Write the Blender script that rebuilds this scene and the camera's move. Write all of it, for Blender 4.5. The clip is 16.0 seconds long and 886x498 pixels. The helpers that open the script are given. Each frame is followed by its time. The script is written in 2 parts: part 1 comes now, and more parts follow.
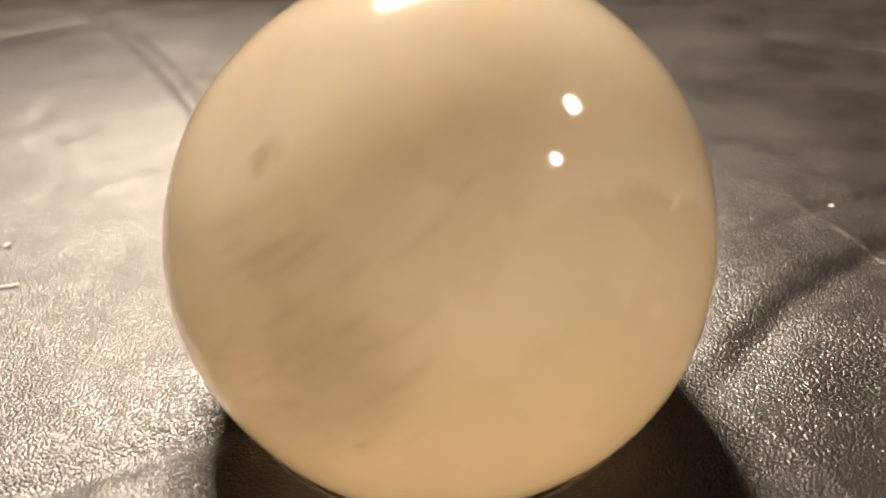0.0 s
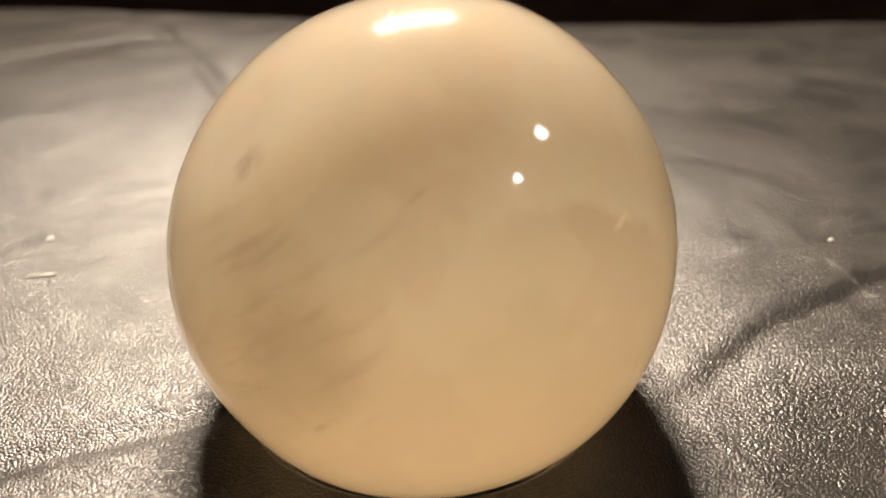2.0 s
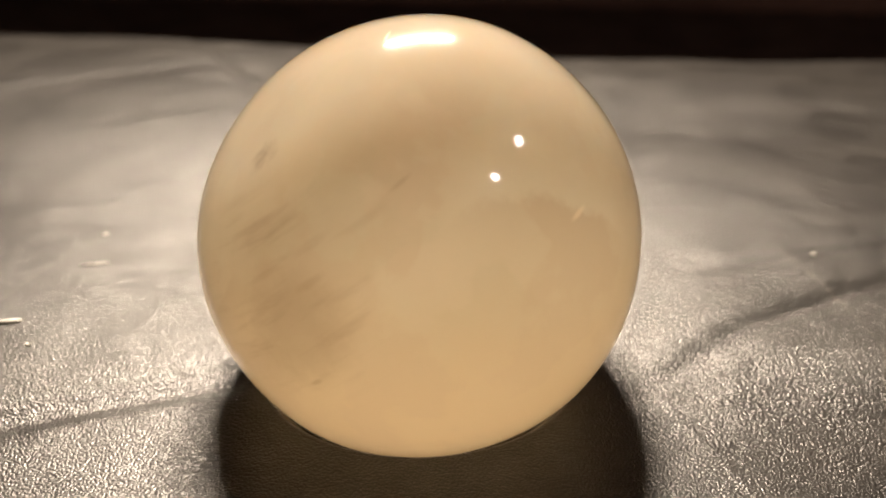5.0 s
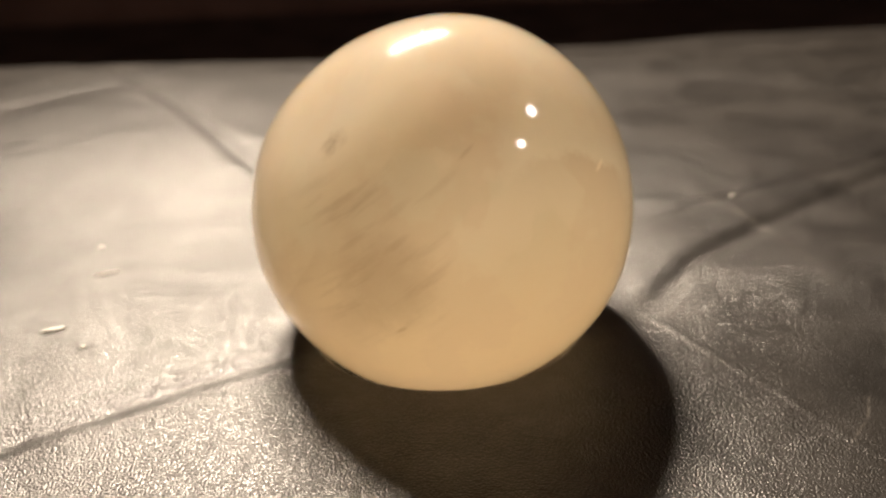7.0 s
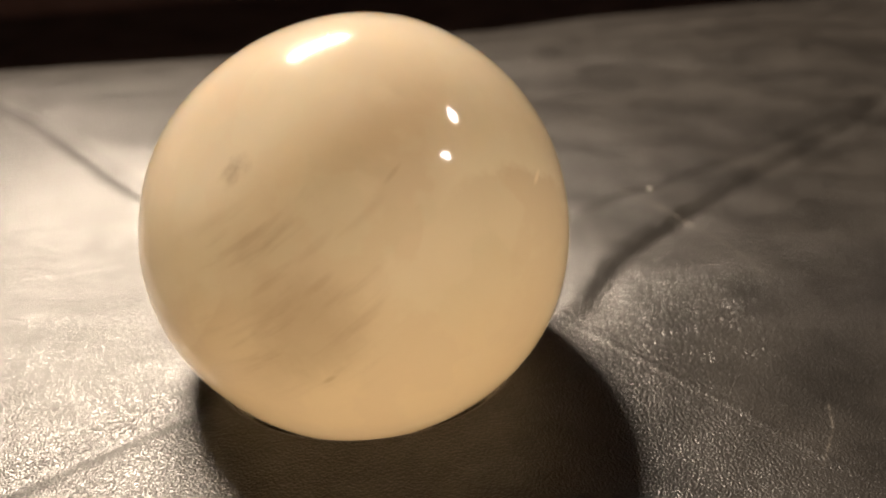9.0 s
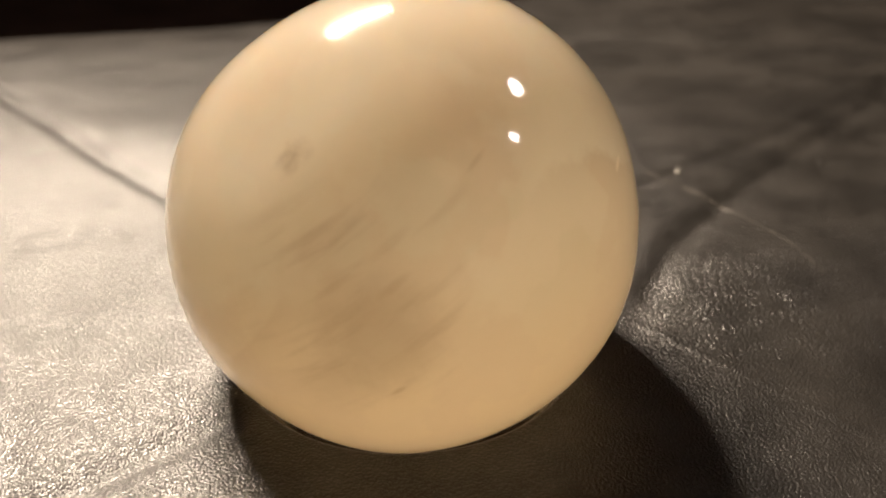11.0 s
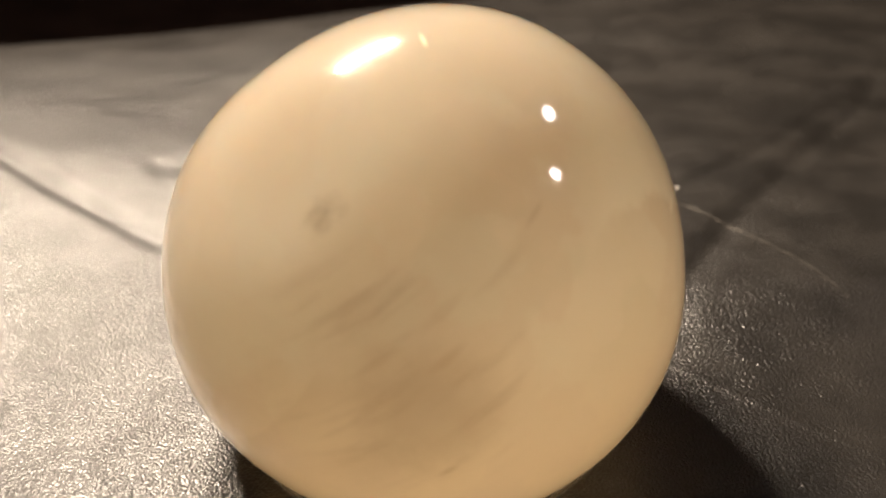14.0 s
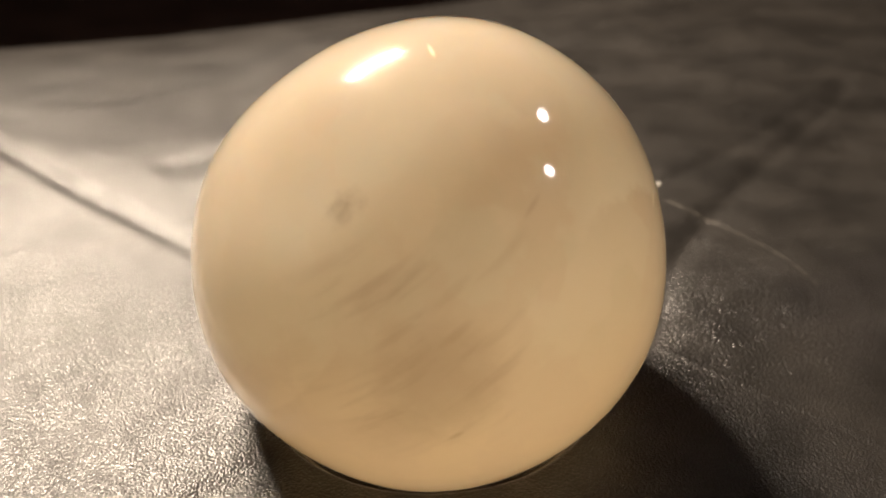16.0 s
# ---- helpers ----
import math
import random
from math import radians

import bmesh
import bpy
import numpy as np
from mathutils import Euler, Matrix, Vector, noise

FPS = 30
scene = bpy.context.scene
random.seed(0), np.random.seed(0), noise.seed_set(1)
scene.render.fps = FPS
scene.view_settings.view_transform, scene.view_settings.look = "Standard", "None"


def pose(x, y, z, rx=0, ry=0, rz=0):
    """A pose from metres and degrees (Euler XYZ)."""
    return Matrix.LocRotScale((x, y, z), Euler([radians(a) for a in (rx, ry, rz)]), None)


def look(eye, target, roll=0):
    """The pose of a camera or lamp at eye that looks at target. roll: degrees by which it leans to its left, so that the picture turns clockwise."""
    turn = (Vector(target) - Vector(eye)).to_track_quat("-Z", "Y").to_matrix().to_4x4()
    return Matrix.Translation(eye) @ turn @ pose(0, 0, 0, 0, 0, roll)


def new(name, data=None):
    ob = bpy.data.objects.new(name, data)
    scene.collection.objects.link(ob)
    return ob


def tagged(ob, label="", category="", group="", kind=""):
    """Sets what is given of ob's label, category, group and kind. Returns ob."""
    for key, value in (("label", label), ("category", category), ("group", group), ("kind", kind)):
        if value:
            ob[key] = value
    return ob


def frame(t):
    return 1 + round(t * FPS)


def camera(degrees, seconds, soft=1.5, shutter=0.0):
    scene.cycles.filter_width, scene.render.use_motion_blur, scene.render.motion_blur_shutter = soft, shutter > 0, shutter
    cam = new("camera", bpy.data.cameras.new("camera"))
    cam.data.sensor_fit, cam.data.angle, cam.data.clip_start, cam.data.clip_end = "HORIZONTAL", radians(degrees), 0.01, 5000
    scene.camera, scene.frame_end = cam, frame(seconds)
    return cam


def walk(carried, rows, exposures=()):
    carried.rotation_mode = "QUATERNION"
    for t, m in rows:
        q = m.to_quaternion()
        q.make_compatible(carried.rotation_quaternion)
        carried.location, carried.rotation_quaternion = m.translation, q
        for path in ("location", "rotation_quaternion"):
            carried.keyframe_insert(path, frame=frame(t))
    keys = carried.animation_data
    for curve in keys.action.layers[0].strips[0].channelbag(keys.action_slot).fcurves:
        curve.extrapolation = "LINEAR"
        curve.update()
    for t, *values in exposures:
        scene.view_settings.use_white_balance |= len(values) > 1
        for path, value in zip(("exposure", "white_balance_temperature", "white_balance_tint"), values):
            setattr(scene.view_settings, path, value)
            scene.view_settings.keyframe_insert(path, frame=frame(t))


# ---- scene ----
cam = camera(49.07, 16.0, soft=2.0)
# seconds, then metres, then degrees
ROWS = [
    (0.0, 0.00004, -0.12972, 0.09379, 61.968, 0.832, -0.687),
    (0.5, -0.00023, -0.13048, 0.09437, 62.106, 0.818, 0.103),
    (1.0, 0.00189, -0.13756, 0.09536, 62.505, 0.673, 1.179),
    (1.5, 0.00826, -0.14291, 0.09627, 63.155, 0.329, 2.547),
    (2.0, 0.01470, -0.14072, 0.09710, 63.396, 0.203, 4.428),
    (2.5, 0.02129, -0.14062, 0.09621, 64.545, -0.142, 6.114),
    (3.0, 0.02408, -0.14508, 0.09671, 64.924, -0.460, 7.652),
    (3.5, 0.02640, -0.14992, 0.09888, 65.065, -0.186, 9.622),
    (4.0, 0.03231, -0.15384, 0.09890, 65.614, -0.261, 10.619),
    (6.5, 0.00357, -0.18595, 0.10346, 65.297, 1.674, -0.310),
    (7.0, -0.00838, -0.19401, 0.10481, 65.639, 2.050, -3.374),
    (7.5, -0.01167, -0.19066, 0.10417, 65.975, 2.253, -6.042),
    (8.0, -0.01462, -0.18572, 0.10472, 65.442, 2.290, -8.331),
    (8.5, -0.01484, -0.17709, 0.10423, 64.888, 2.439, -10.246),
    (11.0, -0.03187, -0.15067, 0.09970, 62.896, 1.096, -14.944),
    (11.5, -0.04116, -0.13968, 0.10090, 62.569, 1.009, -16.073),
    (12.0, -0.04091, -0.12954, 0.09945, 62.389, 1.080, -17.106),
    (12.5, -0.04122, -0.12831, 0.10043, 62.177, 1.127, -18.494),
    (13.0, -0.04119, -0.12838, 0.10076, 62.152, 0.900, -19.144),
    (13.5, -0.04116, -0.12858, 0.10119, 62.253, 0.840, -19.436),
    (14.0, -0.04185, -0.12904, 0.10111, 62.292, 0.743, -19.499),
    (14.5, -0.04204, -0.12900, 0.10091, 62.476, 0.765, -19.532),
    (15.0, -0.04132, -0.12874, 0.10040, 62.381, 0.886, -19.295),
    (15.5, -0.04317, -0.13215, 0.10184, 62.222, 0.734, -19.374),
    (16.0, -0.04968, -0.14092, 0.10672, 62.232, 0.506, -20.501),
]
EXPOSURES = [(0.0, 0.0), (8.5, 0.0), (11.0, -0.12), (16.0, -0.12)]
walk(cam, [(t, pose(x, y, z, rx, ry, rz)) for t, x, y, z, rx, ry, rz in ROWS], EXPOSURES)
# a phone's lens close up: the near surface is sharp, the distance soft
cam.data.dof.use_dof = True
cam.data.dof.focus_distance = 0.160
cam.data.dof.aperture_fstop = 15.0

R = 0.040          # the ball's radius
HC = 0.0276        # height of its centre above the cushion's level
PI = math.pi

# ---- world and light ----
world = bpy.data.worlds.new("world")
world.use_nodes = True
scene.world = world
world.node_tree.nodes["Background"].inputs[0].default_value = (1.0, 0.8, 0.6, 1)
world.node_tree.nodes["Background"].inputs[1].default_value = 0.0


def lamp(name, at, target, size, size_y, watts, colour, shape="RECTANGLE"):
    data = bpy.data.lights.new(name, "AREA")
    data.shape, data.size, data.size_y, data.energy, data.color = shape, size, size_y, watts, colour
    ob = new(name, data)
    ob.matrix_world = look(at, target)
    return ob


# a short tube over the far side of the ottoman, and two small spots beside it
lamp("tube_light", (-0.137, 0.565, 0.675), (0, 0, 0.03), 0.30, 0.006, 48, (1.0, 0.82, 0.64))
lamp("spot_light", (1.63, 0.02, 1.72), (0, 0, 0), 0.20, 0.20, 5, (1.0, 0.86, 0.80), "DISK")
lamp("spot_light", (1.14, -0.63, 1.155), (0, 0, 0), 0.13, 0.13, 2.4, (1.0, 0.86, 0.80), "DISK")


# ---- materials ----
class Nodes:
    """A small writer of node trees."""

    def __init__(self, name):
        self.mat = bpy.data.materials.new(name)
        self.mat.use_nodes = True
        self.tree = self.mat.node_tree
        self.bsdf = self.tree.nodes["Principled BSDF"]

    def add(self, kind, **values):
        node = self.tree.nodes.new(kind)
        for key, value in values.items():
            if key in ("operation", "data_type", "blend_type", "feature", "noise_dimensions", "interpolation_type", "clamp"):
                setattr(node, key, value)
            else:
                self.put(node, key, value)
        return node

    def put(self, node, key, value):
        socket = node.inputs[int(key[1:])] if key[0] == "i" and key[1:].isdigit() else node.inputs[key.replace("_", " ")]
        if isinstance(value, bpy.types.NodeSocket):
            self.tree.links.new(value, socket)
        else:
            socket.default_value = value

    def math(self, op, a, b=0.0, c=0.0):
        return self.add("ShaderNodeMath", operation=op, i0=a, i1=b, i2=c).outputs[0]

    def vec(self, op, a, b=(0, 0, 0)):
        node = self.add("ShaderNodeVectorMath", operation=op, i0=a, i1=b)
        return node.outputs["Value"] if op in ("DOT_PRODUCT", "DISTANCE", "LENGTH") else node.outputs[0]

    def noise(self, where, scale, detail=3.0, rough=0.5):
        return self.add("ShaderNodeTexNoise", Vector=where, Scale=scale, Detail=detail, Roughness=rough).outputs[0]

    def step(self, value, low, high, out_low=0.0, out_high=1.0):
        node = self.add("ShaderNodeMapRange", interpolation_type="SMOOTHSTEP", i0=value, i1=low, i2=high, i3=out_low, i4=out_high)
        return node.outputs[0]

    def mix(self, factor, a, b, blend="MIX"):
        node = self.tree.nodes.new("ShaderNodeMix")
        node.data_type, node.blend_type = "RGBA", blend
        for index, value in ((0, factor), (6, a), (7, b)):
            if isinstance(value, bpy.types.NodeSocket):
                self.tree.links.new(value, node.inputs[index])
            else:
                node.inputs[index].default_value = value
        return node.outputs[2]

    def place(self):
        return self.add("ShaderNodeTexCoord").outputs["Object"]

    def bump(self, height, strength, distance):
        return self.add("ShaderNodeBump", Height=height, Strength=strength, Distance=distance).outputs[0]

    def shade(self, **values):
        for key, value in values.items():
            self.put(self.bsdf, key, value)
        return self.mat


def leather_material():
    n = Nodes("dark_leather")
    p = n.place()
    cells = n.add("ShaderNodeTexVoronoi", Vector=p, Scale=2150.0, feature="F1").outputs[0]
    fine = n.noise(p, 3000.0, 2.0)
    mid = n.noise(p, 420.0, 3.0)
    blotch = n.noise(p, 38.0, 4.0, 0.6)
    wide = n.noise(p, 11.0, 3.0)
    grain = n.math("ADD", n.math("MULTIPLY", cells, -1.1), n.math("ADD", n.math("MULTIPLY", fine, 0.7), n.math("MULTIPLY", mid, 0.22)))
    # a worn, cracked patch beside the opening
    worn = n.math("MULTIPLY", n.step(n.vec("DISTANCE", p, (0.066, -0.004, 0.0)), 0.034, 0.006), n.step(n.noise(p, 260.0, 4.0), 0.42, 0.60))
    cracks = n.add("ShaderNodeTexVoronoi", Vector=p, Scale=700.0, feature="DISTANCE_TO_EDGE").outputs[0]
    grain = n.math("ADD", grain, n.math("MULTIPLY", worn, n.step(cracks, 0.0, 0.25, -0.5, 0.5)))
    colour = n.mix(n.step(blotch, 0.3, 0.75), (0.007, 0.0063, 0.0056, 1), (0.015, 0.0134, 0.0118, 1))
    # fine pale scratches
    for (ax, ay), (bx, by), width, strength in SCRATCHES:
        colour = n.mix(n.math("MULTIPLY", scratch(n, p, ax, ay, bx, by, width), strength * 0.20), colour, (0.34, 0.31, 0.27, 1))
    # a dark, dull scuff
    gloss = n.math("MULTIPLY", 0.31, n.math("MULTIPLY", n.step(n.noise(p, 62.0, 5.0, 0.65), 0.32, 0.66, 0.82, 1.10), n.step(n.noise(p, 190.0, 4.0, 0.6), 0.35, 0.65, 0.88, 1.08)))
    for (ax, ay), (bx, by) in zip(SCUFF, SCUFF[1:]):
        gloss = n.math("SUBTRACT", gloss, n.math("MULTIPLY", scratch(n, p, ax, ay, bx, by, 0.0006), 0.14))
    gloss = n.math("MAXIMUM", gloss, 0.08)
    rough = n.step(n.math("ADD", n.math("MULTIPLY", blotch, 0.6), n.math("MULTIPLY", wide, 0.4)), 0.3, 0.7, 0.29, 0.36)
    return n.shade(Base_Color=colour, Roughness=rough, Specular_IOR_Level=gloss, IOR=1.62, Normal=n.bump(grain, 0.72, 0.00018))


# scratches in the leather: from, to, width in metres, strength
SCUFF = [(-0.093, 0.030), (-0.095, 0.019), (-0.095, 0.004), (-0.091, -0.011), (-0.087, -0.023), (-0.082, -0.034)]
SCRATCHES = [
    ((0.078, 0.063), (0.083, 0.051), 0.0005, 0.7), ((0.083, 0.051), (0.088, 0.037), 0.0005, 0.9),
    ((0.088, 0.037), (0.0905, 0.021), 0.0004, 0.6), ((0.0905, 0.021), (0.091, 0.004), 0.0004, 0.35),
    ((0.081, -0.037), (0.077, -0.045), 0.0003, 0.5), ((0.077, -0.045), (0.068, -0.056), 0.0003, 0.45),
    ((-0.096, 0.013), (-0.095, 0.034), 0.0005, 0.5), ((-0.095, 0.034), (-0.090, 0.052), 0.0005, 0.6),
]


def scratch(n, p, ax, ay, bx, by, width):
    """How near a place lies to a line from a to b on the leather, broken up by noise."""
    dx, dy = bx - ax, by - ay
    length2 = dx * dx + dy * dy
    q = n.vec("SUBTRACT", p, (ax, ay, 0))
    s = n.add("ShaderNodeClamp", Value=n.math("DIVIDE", n.vec("DOT_PRODUCT", q, (dx, dy, 0)), length2)).outputs[0]
    on = n.add("ShaderNodeVectorMath", operation="SCALE", i0=(dx, dy, 0), Scale=s).outputs[0]
    away = n.vec("LENGTH", n.vec("MULTIPLY", n.vec("SUBTRACT", q, on), (1, 1, 0)))
    broken = n.step(n.noise(p, 500.0, 2.0), 0.40, 0.55, 0.15, 1.0)
    return n.math("MULTIPLY", n.step(away, width * 0.4, width, 1.0, 0.0), broken)


def stone_material():
    n = Nodes("polished_calcite")
    u = n.add("ShaderNodeVectorMath", operation="SCALE", i0=n.place(), Scale=1.0 / R).outputs[0]
    parts = n.add("ShaderNodeSeparateXYZ", Vector=u).outputs
    x, z = parts[0], parts[2]
    wob = n.noise(u, 5.0, 4.0, 0.6)
    wob_fine = n.noise(u, 16.0, 3.0, 0.6)
    sway = n.math("ADD", n.math("MULTIPLY", n.math("SUBTRACT", wob, 0.5), 0.30), n.math("MULTIPLY", n.math("SUBTRACT", wob_fine, 0.5), 0.12))
    cloudy = n.noise(u, 1.7, 5.0, 0.55)
    colour = n.mix(n.step(cloudy, 0.3, 0.7), (0.43, 0.395, 0.315, 1), (0.455, 0.425, 0.345, 1))
    # the lower body is warmer: tan stone, with seeping light put into the tint
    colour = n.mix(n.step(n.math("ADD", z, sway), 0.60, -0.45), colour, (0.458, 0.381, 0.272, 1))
    # overlapping translucent lobes
    lobe_a = n.step(n.noise(u, 1.9, 4.0, 0.5), 0.49, 0.54)
    lobe_b = n.step(n.noise(n.vec("ADD", u, (5.2, 1.3, 2.7)), 2.6, 4.0, 0.5), 0.50, 0.56)
    high = n.step(z, -0.1, 0.35)
    colour = n.mix(n.math("MULTIPLY", n.math("MULTIPLY", lobe_a, high), 0.36), colour, (0.50, 0.44, 0.36, 1))
    colour = n.mix(n.math("MULTIPLY", lobe_b, 0.30), colour, (0.42, 0.345, 0.26, 1))
    # a pale layer, cut off along a slanting line
    slope = n.math("SUBTRACT", 0.76, n.math("MULTIPLY", 0.9, n.math("MAXIMUM", n.math("SUBTRACT", 0.05, x), 0.0)))
    layer = n.step(n.math("ADD", n.math("SUBTRACT", z, slope), n.math("MULTIPLY", sway, 0.5)), -0.06, 0.16)
    colour = n.mix(n.math("MULTIPLY", layer, 0.5), colour, (0.525, 0.495, 0.415, 1))
    # a cloud with a hilly lower edge
    hill = n.math("SUBTRACT", 0.485, n.math("MULTIPLY", 1.5, n.math("POWER", n.math("SUBTRACT", x, 0.47), 2.0)))
    rise = n.math("ADD", n.math("SUBTRACT", z, hill), n.math("MULTIPLY", sway, 0.45))
    cloud = n.math("MULTIPLY", n.step(rise, -0.012, 0.04), n.step(rise, 0.45, 0.02))
    cloud = n.math("MULTIPLY", cloud, n.math("MULTIPLY", n.step(x, 0.2, 0.4), n.step(x, 0.95, 0.8)))
    colour = n.mix(n.math("MULTIPLY", cloud, 0.85), colour, (0.525, 0.495, 0.415, 1))
    # slanting streaks
    along, across, deep = (0.78, -0.12, 0.61), (-0.61, 0.0, 0.79), (0.10, 0.99, 0.07)
    frame_of = n.add("ShaderNodeCombineXYZ", X=n.math("MULTIPLY", n.vec("DOT_PRODUCT", u, along), 2.2),
                     Y=n.math("MULTIPLY", n.vec("DOT_PRODUCT", u, across), 15.0), Z=n.math("MULTIPLY", n.vec("DOT_PRODUCT", u, deep), 3.0)).outputs[0]
    streak = n.step(n.noise(frame_of, 1.0, 3.0, 0.55), 0.47, 0.74)
    near = n.step(n.vec("DISTANCE", u, (-0.40, -0.90, 0.10)), 0.62, 0.10)
    colour = n.mix(n.math("MULTIPLY", n.math("MULTIPLY", streak, near), 0.56), colour, (0.28, 0.215, 0.145, 1))
    # a cleft: beyond its slanting edge the stone is duller
    side = n.math("ADD", n.vec("DOT_PRODUCT", u, (0.88, 0.0, -0.48)), n.math("ADD", 0.60, n.math("MULTIPLY", sway, 0.08)))
    cleft = n.math("MULTIPLY", n.math("MULTIPLY", n.step(side, -0.008, 0.012), n.step(side, 0.34, 0.02)), n.math("MULTIPLY", n.step(z, 0.16, 0.06), n.step(z, -0.42, -0.2)))
    colour = n.mix(n.math("MULTIPLY", cleft, 0.30), colour, (0.36, 0.285, 0.195, 1))
    # smoky inclusions: middle, reach, strength
    for middle, inner, outer, strength in SMOKE:
        away = n.math("ADD", n.vec("DISTANCE", u, middle), n.math("MULTIPLY", sway, 0.45))
        colour = n.mix(n.step(away, inner, outer, strength, 0.0), colour, (0.21, 0.165, 0.115, 1))
    # short dark dashes along the streaks, and pale flaws
    for middle, length, width, strength, tone in FLAWS:
        q = n.vec("SUBTRACT", u, middle)
        la = n.math("DIVIDE", n.vec("DOT_PRODUCT", q, along), length)
        lb = n.math("DIVIDE", n.vec("DOT_PRODUCT", q, across), width)
        away = n.math("SQRT", n.math("ADD", n.math("MULTIPLY", la, la), n.math("MULTIPLY", lb, lb)))
        far = n.step(n.vec("LENGTH", q), 0.3, 0.2)
        colour = n.mix(n.math("MULTIPLY", n.math("MULTIPLY", n.step(away, 0.2, 1.0, 1.0, 0.0), far), strength), colour, tone)
    # light that enters the stone anywhere leaves it everywhere: a milky, glowing body under a clear polish
    relief = n.bump(n.noise(u, 3.0, 2.0), 0.06, 0.003)
    body = n.add("ShaderNodeVectorMath", operation="SCALE", i0=colour, Scale=2.12).outputs[0]
    through_light = n.add("ShaderNodeBsdfTranslucent", Color=body, Normal=relief).outputs[0]
    n.shade(Base_Color=colour, Roughness=n.step(cloudy, 0.3, 0.7, 0.18, 0.24), Specular_IOR_Level=0.06, Normal=relief,
            Subsurface_Weight=1.0, Subsurface_Radius=(1.0, 0.75, 0.52), Subsurface_Scale=0.04)
    milky = n.add("ShaderNodeMixShader", i0=0.58, i1=n.bsdf.outputs[0], i2=through_light).outputs[0]
    polish = n.add("ShaderNodeBsdfAnisotropic", Color=(1, 1, 1, 1), Roughness=0.07, Normal=relief).outputs[0]
    fresnel = n.add("ShaderNodeFresnel", IOR=1.62, Normal=relief).outputs[0]
    surface = n.add("ShaderNodeMixShader", i0=fresnel, i1=milky, i2=polish).outputs[0]
    n.tree.links.new(surface, n.tree.nodes["Material Output"].inputs["Surface"])
    return n.mat


SMOKE = [
    ((-0.315, -0.95, -0.01), 0.08, 0.32, 0.42),
    ((-0.45, -0.86, -0.20), 0.02, 0.24, 0.24),
    ((-0.545, -0.594, 0.59), 0.01, 0.11, 0.80),
    ((-0.43, -0.86, 0.27), 0.05, 0.50, 0.14),
]
DARK, PALE = (0.25, 0.18, 0.11, 1), (0.85, 0.78, 0.66, 1)
FLAWS = [
    ((-0.245, -0.940, -0.235), 0.045, 0.018, 0.40, DARK), ((0.08, -0.822, 0.564), 0.06, 0.014, 0.22, DARK),
    ((-0.25, -0.949, 0.194), 0.10, 0.025, 0.3, DARK), ((-0.44, -0.88, 0.185), 0.12, 0.02, 0.22, DARK),
    ((-0.247, -0.909, 0.337), 0.12, 0.025, 0.15, DARK), ((-0.04, -0.897, 0.44), 0.12, 0.025, 0.10, DARK),
    ((0.725, -0.578, 0.378), 0.03, 0.018, 0.3, PALE),
    ((-0.072, -0.248, 0.966), 0.012, 0.012, 1.0, PALE),
]


def plain_material(name, colour, rough=0.6, metal=0.0, variation=0.25, scale=20.0, gloss=0.5):
    n = Nodes(name)
    v = n.noise(n.place(), scale, 4.0)
    low = tuple(c * (1 - variation) for c in colour) + (1,)
    high = tuple(min(1, c * (1 + variation)) for c in colour) + (1,)
    return n.shade(Base_Color=n.mix(n.step(v, 0.3, 0.7), low, high), Roughness=rough, Metallic=metal, Specular_IOR_Level=gloss)


LEATHER = leather_material()
STONE = stone_material()
BLACK = plain_material("black_plastic", (0.010, 0.010, 0.012), 0.22)
BASE = plain_material("dark_fabric", (0.03, 0.027, 0.025), 0.9)
WALL = plain_material("brown_wall_paint", (0.14, 0.115, 0.095), 0.8, scale=3.0)
# paler than the other walls, so that it bounces fill onto the ball
BOUNCE_WALL = plain_material("cream_bounce_paint", (0.30, 0.26, 0.21), 0.8, scale=3.0)
DARK_WALL = plain_material("dark_brown_wall_paint", (0.17, 0.10, 0.085), 0.9, scale=3.0, gloss=0.05)
CEILING = plain_material("ceiling_paint", (0.28, 0.25, 0.21), 0.9, scale=3.0)
BOARDS = plain_material("dark_wood", (0.09, 0.060, 0.050), 0.8, scale=8.0, gloss=0.08)
LINT = plain_material("white_lint", (0.85, 0.82, 0.76), 0.8, scale=900.0)


# ---- mesh helpers ----
def mesh_object(name, bm, material, parent=None, label="", smooth=True):
    me = bpy.data.meshes.new(name)
    bm.to_mesh(me)
    bm.free()
    me.materials.append(material)
    if smooth:
        me.shade_smooth()
    ob = new(name, me)
    if parent:
        ob.parent = parent
    if label:
        ob["label"] = label
    return ob


# ---- the room ----
def box_mesh(name, low, high, material, parent=None, label=""):
    bm = bmesh.new()
    bmesh.ops.create_cube(bm, size=1.0)
    for v in bm.verts:
        v.co = [low[k] + (high[k] - low[k]) * (v.co[k] + 0.5) for k in range(3)]
    return mesh_object(name, bm, material, parent, label, smooth=False)


# pale ceiling, west wall and near south wall are unseen, added for bounced fill
X0, X1, Y0, Y1, Z0, Z1 = -2.4, 2.4, -0.72, 2.9, -0.46, 1.90
for wall_name, low, high in (("wall_north", (X0, Y1, Z0), (X1, Y1 + 0.1, Z1)), ("wall_south", (X0, Y0 - 0.1, Z0), (X1, Y0, Z1)),
                             ("wall_west", (X0 - 0.1, Y0, Z0), (X0, Y1, Z1)), ("wall_east", (X1, Y0, Z0), (X1 + 0.1, Y1, Z1))):
    tagged(box_mesh(wall_name, low, high, {"wall_north": DARK_WALL, "wall_south": BOUNCE_WALL, "wall_west": BOUNCE_WALL}.get(wall_name, WALL)), "plain painted wall added to close the dim room", "wall", kind="structure")
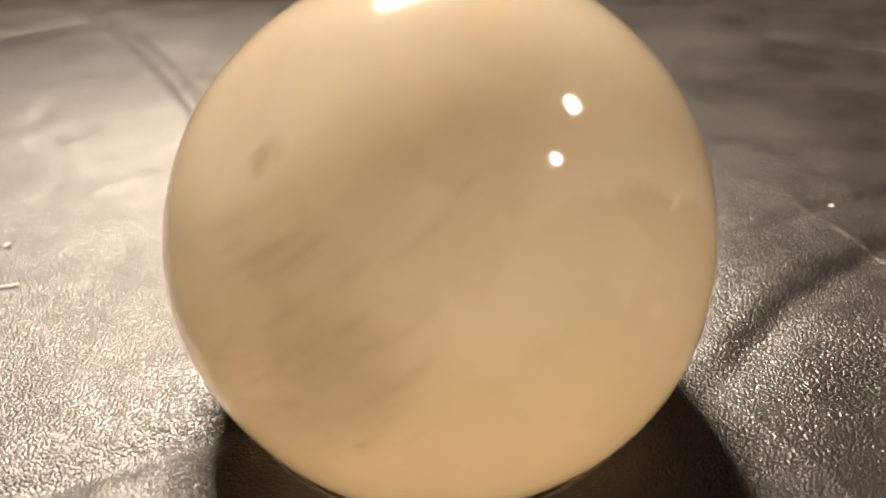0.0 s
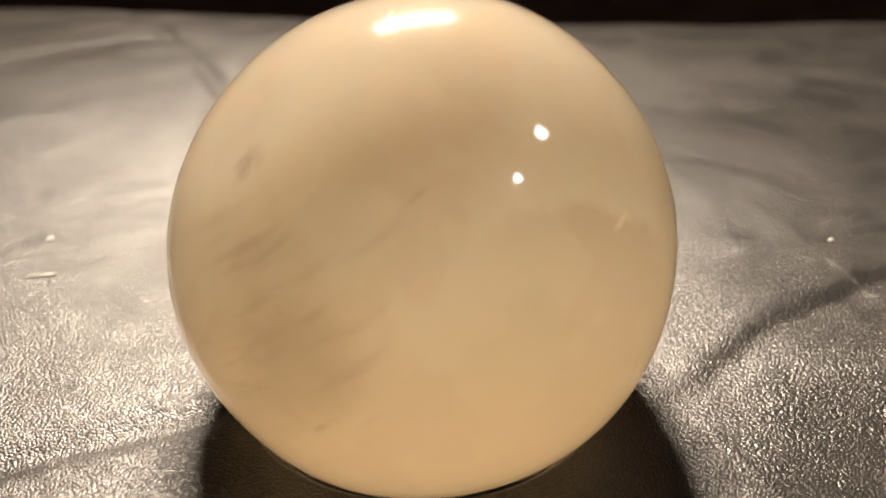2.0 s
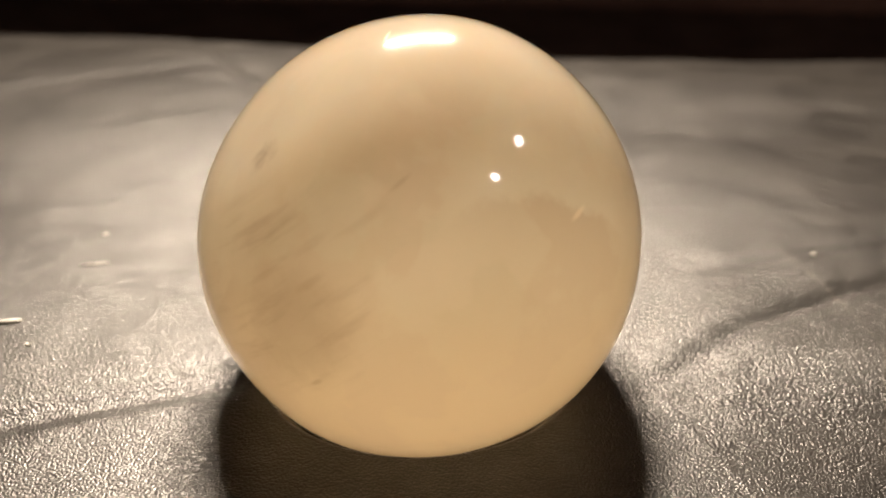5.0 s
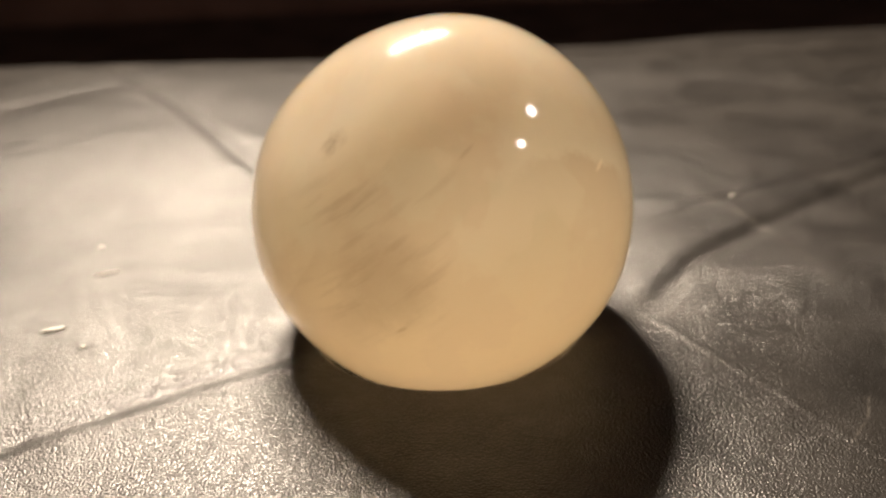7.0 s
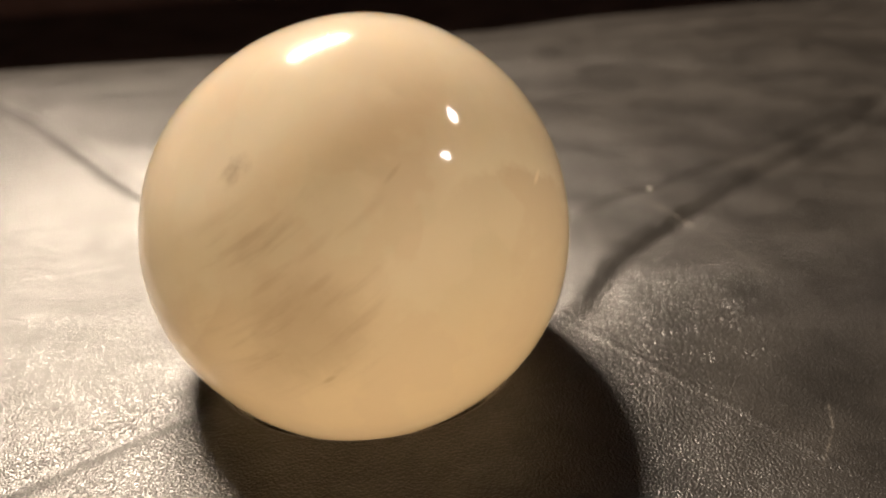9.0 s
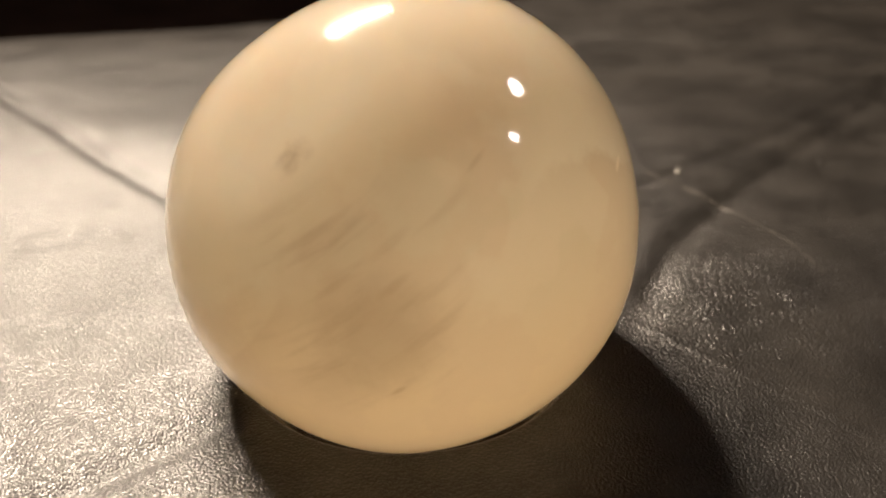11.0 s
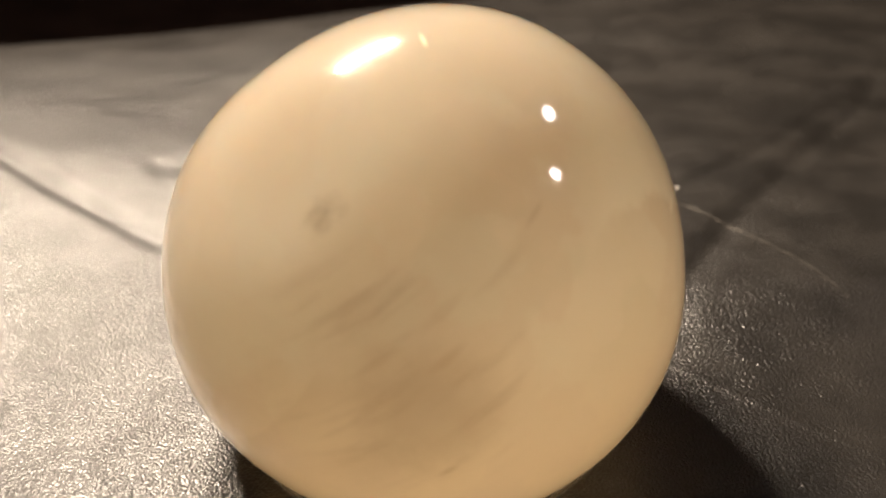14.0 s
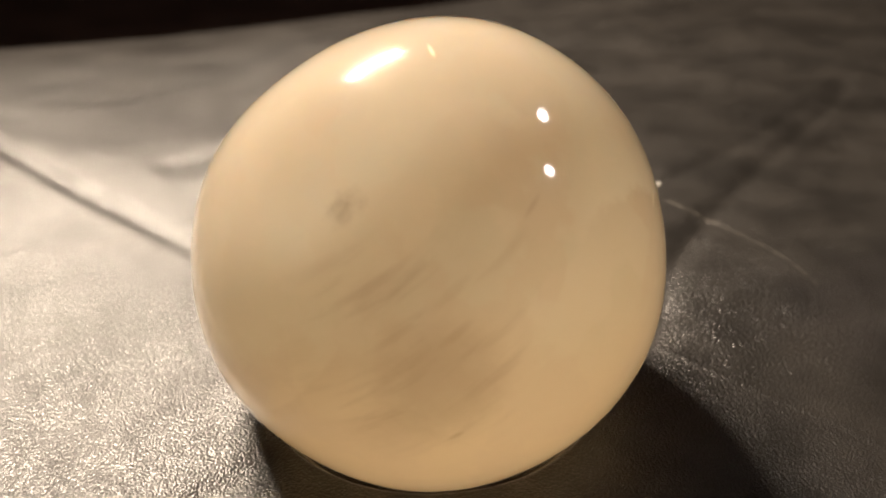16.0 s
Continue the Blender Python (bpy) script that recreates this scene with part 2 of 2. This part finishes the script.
tagged(box_mesh("ceiling", (X0, Y0, Z1), (X1, Y1, Z1 + 0.1), CEILING), "pale painted ceiling added to close the dim room", "ceiling", kind="structure")
tagged(box_mesh("floor", (X0, Y0, Z0 - 0.1), (X1, Y1, Z0), BOARDS), "dark brown wooden floor", "floor", kind="structure")

# ---- the leather seat ----
HOLE = 0.0302      # radius of the round opening that holds the ball

# folds: the line, depth of the valley, its half width, height of the ridge on its left, that ridge's distance and half width,
# and how far the right side lies below the left
FOLDS = [
    ([(0.036, -0.012), (0.047, 0.000), (0.064, 0.021), (0.089, 0.041), (0.124, 0.065), (0.173, 0.094), (0.200, 0.118)], 0.0011, 0.0036, 0.0, 0.008, 0.005, 0.0006),
    ([(0.124, 0.065), (0.173, 0.094), (0.220, 0.130), (0.270, 0.170)], 0.0004, 0.0050, 0.0, 0.009, 0.005, 0.0012),
    ([(0.052, 0.046), (0.068, 0.052), (0.086, 0.061), (0.111, 0.071), (0.138, 0.083), (0.173, 0.100), (0.200, 0.118)], 0.0007, 0.0030, 0.0, 0.006, 0.004, 0.0005),
    ([(0.225, 0.100), (0.200, 0.130), (0.176, 0.151), (0.156, 0.173), (0.130, 0.191), (0.095, 0.215)], 0.0008, 0.0055, 0.0, 0.015, 0.010, 0.0004),
    ([(0.040, 0.003), (0.046, -0.006), (0.056, -0.025), (0.063, -0.037), (0.070, -0.052), (0.076, -0.061), (0.090, -0.084)], -0.00013, 0.0010, 0.00005, 0.002, 0.0028, 0.0),
    ([(-0.092, -0.043), (-0.081, -0.036), (-0.068, -0.030), (-0.055, -0.023), (-0.040, -0.015), (-0.028, -0.008)], 0.0013, 0.0042, 0.0, 0.007, 0.0040, 0.0),
    ([(-0.081, -0.036), (-0.12, -0.056), (-0.17, -0.075)], 0.0013, 0.0046, 0.0, 0.010, 0.005, 0.0),
    ([(-0.024, 0.056), (-0.038, 0.080), (-0.060, 0.117), (-0.075, 0.147), (-0.098, 0.192), (-0.123, 0.232), (-0.163, 0.304), (-0.185, 0.345)], 0.0013, 0.0032, -0.0001, 0.009, 0.006, 0.0),
    ([(-0.260, 0.130), (-0.190, 0.172), (-0.168, 0.197), (-0.142, 0.222), (-0.120, 0.236), (-0.080, 0.262)], 0.0006, 0.0075, 0.0, 0.016, 0.009, 0.0),
    ([(-0.120, 0.044), (-0.105, 0.040), (-0.086, 0.032), (-0.056, 0.027), (-0.038, 0.022)], 0.0001, 0.004, 0.00012, 0.004, 0.005, 0.0),
    ([(-0.040, 0.120), (-0.018, 0.128), (0.010, 0.140)], 0.0007, 0.006, 0.0, 0.01, 0.01, 0.0),
]


def fold_height(x, y):
    z = np.zeros_like(x)
    for line, depth, width, ridge, offset, ridge_width, fall in FOLDS:
        total = sum(math.dist(a, b) for a, b in zip(line, line[1:]))
        best = np.full_like(x, 1e9)
        side, at, gone = np.zeros_like(x), np.zeros_like(x), 0.0
        for (ax, ay), (bx, by) in zip(line, line[1:]):
            dx, dy = bx - ax, by - ay
            length = math.hypot(dx, dy)
            s = np.clip(((x - ax) * dx + (y - ay) * dy) / length ** 2, 0, 1)
            d = np.hypot(x - ax - s * dx, y - ay - s * dy)
            sign = np.where((y - ay) * dx - (x - ax) * dy > 0, 1.0, -1.0)
            closer = d < best
            best = np.where(closer, d, best)
            side = np.where(closer, sign * d, side)
            at = np.where(closer, (gone + s * length) / total, at)
            gone += length
        fade = np.clip(at / 0.15, 0, 1) * np.clip((1 - at) / 0.15, 0, 1)
        fade = fade * fade * (3 - 2 * fade)
        z += fade * (-depth * np.exp(-(best / width) ** 2) + ridge * np.exp(-((side - offset) / ridge_width) ** 2) * (best < 0.05)
                     - fall * (side < 0) * (1 - np.exp(-(best / width) ** 2)) * np.exp(-(best / (14 * width)) ** 2))
    return z


def waves(x, y):
    """Slack in the leather: slow, uneven swells."""
    z = np.zeros_like(x)
    rng = np.random.default_rng(7)
    for scale, height in ((0.16, 0.0009), (0.08, 0.00016), (0.035, 0.00006), (0.016, 0.00003)):
        for _ in range(5):
            a, f = rng.uniform(0, 2 * PI), rng.uniform(0, 2 * PI)
            k = 2 * PI / scale * rng.uniform(0.7, 1.3)
            z += height * np.sin(k * (x * math.cos(a) + y * math.sin(a)) + f) / 2.2
    return z


def edge_distance(x, y):
    """Metres in from the seat's rounded outline."""
    return np.minimum(0.46 - np.abs(x), np.minimum(0.45 - y, y + 0.42))


def ground_height(x, y):
    r = np.hypot(x, y)
    calm = np.clip((r - HOLE) / 0.03, 0, 1)
    z = fold_height(x, y) * np.clip((r - HOLE) / 0.006, 0, 1) + waves(x, y) * (0.15 + 0.85 * calm)
    # towards the fine crease on the right the leather falls away a little, and beyond it more slowly
    past = (x - 0.046) * 0.88 + (y + 0.006) * 0.48
    low = np.clip((0.012 - y) / 0.045, 0, 1)
    low = low * low * (3 - 2 * low)
    z = z - 0.05 * low * np.clip(past + 0.028, 0, 0.028) - 0.13 * 0.003 * np.logaddexp(0, past / 0.003) * low
    # behind the ball it sinks to the north east, and beside it rises a little to the east
    beyond = 0.004 * np.logaddexp(0, ((x + 0.057) * 0.88 + (y - 0.121) * 0.48) / 0.004)
    z = z - 0.005 * (1 - np.exp(-beyond / 0.09)) * np.clip((y - 0.06) / 0.10, 0, 1)
    east = 0.01 * np.logaddexp(0, (x - 0.050) / 0.01)
    z = z + 0.004 * (1 - np.exp(-east / 0.06)) * np.clip((y + 0.005) / 0.02, 0, 1)
    drop = np.clip(1 - edge_distance(x, y) / 0.13, 0, 1)
    z = z - 0.080 * (1 - np.sqrt(np.clip(1 - drop ** 2, 0, 1)))
    # the cushion is crowned: it bends down slowly towards the far side
    return z + 0.012 * np.clip(y - 0.04, 0, 0.15) - 0.72 * np.clip(y - 0.19, 0, 1) ** 2


def seat():
    base = tagged(new("ottoman"), "dark grey grained leather ottoman with radiating creases", "ottoman")
    n_turn, n_out, lip = 900, 330, 0.0009
    turn = np.linspace(0, 2 * PI, n_turn, endpoint=False)
    c, s = np.cos(turn), np.sin(turn)
    reach = np.minimum(0.46 / np.maximum(np.abs(c), 1e-6), np.where(s > 0, 0.45, 0.42) / np.maximum(np.abs(s), 1e-6)) - HOLE - lip
    q = np.linspace(0, 1, n_out)
    q = 0.16 * q + 0.84 * q ** 2.6
    x = (HOLE + lip + reach[None, :] * q[:, None]) * c
    y = (HOLE + lip + reach[None, :] * q[:, None]) * s
    z = ground_height(x, y)
    # the lip turns down into the opening
    rows_x, rows_y, rows_z = [], [], []
    for depth in (0.009, 0.004):
        rows_x.append(HOLE * c), rows_y.append(HOLE * s), rows_z.append(z[0] - depth)
    for step in range(6):
        a = step / 6 * PI / 2
        rows_x.append((HOLE + lip * (1 - math.cos(a))) * c), rows_y.append((HOLE + lip * (1 - math.cos(a))) * s)
        rows_z.append(z[0] - lip * (1 - math.sin(a)))
    # the cover turns down over the sides
    x, y, z = np.vstack([rows_x, x, x[-1:]]), np.vstack([rows_y, y, y[-1:]]), np.vstack([rows_z, z, 0 * z[-1:] - 0.170])
    n = len(x)
    i = np.arange(n * n_turn).reshape(n, n_turn)
    j = np.roll(i, -1, axis=1)
    faces = np.stack([i[:-1].ravel(), i[1:].ravel(), j[1:].ravel(), j[:-1].ravel()], 1)
    me = bpy.data.meshes.new("leather_top")
    me.from_pydata(np.stack([x.ravel(), y.ravel(), z.ravel()], 1).tolist(), [], faces.tolist())
    me.materials.append(LEATHER)
    me.shade_smooth()
    top = new("leather_top", me)
    top.parent = base
    box_mesh("body", (-0.455, -0.415, -0.46), (0.455, 0.445, -0.148), BASE, base, "dark fabric sides of the ottoman")
    return base


seat()


# ---- the ball ----
# swells and worn flats of the stone: direction, tightness, height as a share of the radius
SWELLS = [
    ((-0.92, 0.17, -0.37), 4, 0.0509), ((0.23, -0.17, 0.96), 16, 0.0239), ((-0.85, 0.35, 0.39), 16, 0.0190),
    ((0.83, -0.52, 0.22), 16, -0.0200), ((-0.64, -0.40, 0.65), 16, -0.0562), ((0.79, -0.44, -0.43), 16, 0.0070),
    ((-0.32, 0.61, 0.73), 16, -0.0380), ((-0.25, -0.60, -0.76), 16, 0.014),
]


def ball():
    bm = bmesh.new()
    bmesh.ops.create_icosphere(bm, subdivisions=7, radius=R)
    ways = [(Vector(way).normalized(), tight, height) for way, tight, height in SWELLS]
    lean = Vector((0.0206, -0.0055, -0.0067))
    for v in bm.verts:
        d = v.co.normalized()
        grow = 0.9966 + lean.dot(d) + sum(height * math.exp(tight * (d.dot(way) - 1)) for way, tight, height in ways)
        v.co = d * R * (grow + 0.0012 * noise.noise(d * 4.0 + Vector((3, 1, 7))))
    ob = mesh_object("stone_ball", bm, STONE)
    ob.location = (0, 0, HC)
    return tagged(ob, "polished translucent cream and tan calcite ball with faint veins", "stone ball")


ball()


def lathe(name, profile, material, parent=None, label="", segments=160):
    bm = bmesh.new()
    loops = [[bm.verts.new((r * math.cos(2 * PI * k / segments), r * math.sin(2 * PI * k / segments), z)) for k in range(segments)] for r, z in profile]
    for a, b in zip(loops, loops[1:] + loops[:1]):
        for k in range(segments):
            bm.faces.new((a[k], a[(k + 1) % segments], b[(k + 1) % segments], b[k]))
    bmesh.ops.recalc_face_normals(bm, faces=bm.faces)
    return mesh_object(name, bm, material, parent, label)


ring = lathe("ring_stand", [(0.0301, -0.0024), (0.0299, -0.0016), (0.0292, -0.0017), (0.0285, -0.0022), (0.0262, -0.0052), (0.0235, -0.0068),
                            (0.0235, -0.0085), (0.0301, -0.0085)], BLACK)
tagged(ring, "glossy black plastic ring that the stone ball sits in", "ring stand")


# ---- lint on the leather ----
def lint(x, y, length, width, angle, label):
    bm = bmesh.new()
    bmesh.ops.create_icosphere(bm, subdivisions=2, radius=0.5)
    for v in bm.verts:
        wob = 1 + 0.35 * noise.noise(v.co * 3.0 + Vector((x * 90, y * 90, 0)))
        bend = 0.18 * (2 * v.co.x) ** 2
        v.co = (v.co.x * length, (v.co.y * wob + bend * 0.5) * width, v.co.z * min(width, 0.0009) * wob)
    ob = mesh_object("lint", bm, LINT)
    z = float(ground_height(np.array([x]), np.array([y]))[0])
    ob.matrix_world = pose(x, y, z + 0.0004, 0, 0, angle)
    return tagged(ob, label, "lint", group="lint on the leather")


lint(-0.0885, 0.0026, 0.0058, 0.0009, 17, "white elongated flake of lint on the leather")
lint(-0.0795, -0.0060, 0.0013, 0.0007, 8, "small white speck of lint on the leather")
lint(0.0860, 0.0610, 0.0013, 0.0010, 30, "tiny bright crumb beside a crease of the leather")
lint(-0.0845, 0.0332, 0.0072, 0.0005, 18, "thin pale fibre lying on the leather")
lint(-0.0905, 0.0510, 0.0022, 0.0007, 60, "pale speck of lint on the leather")
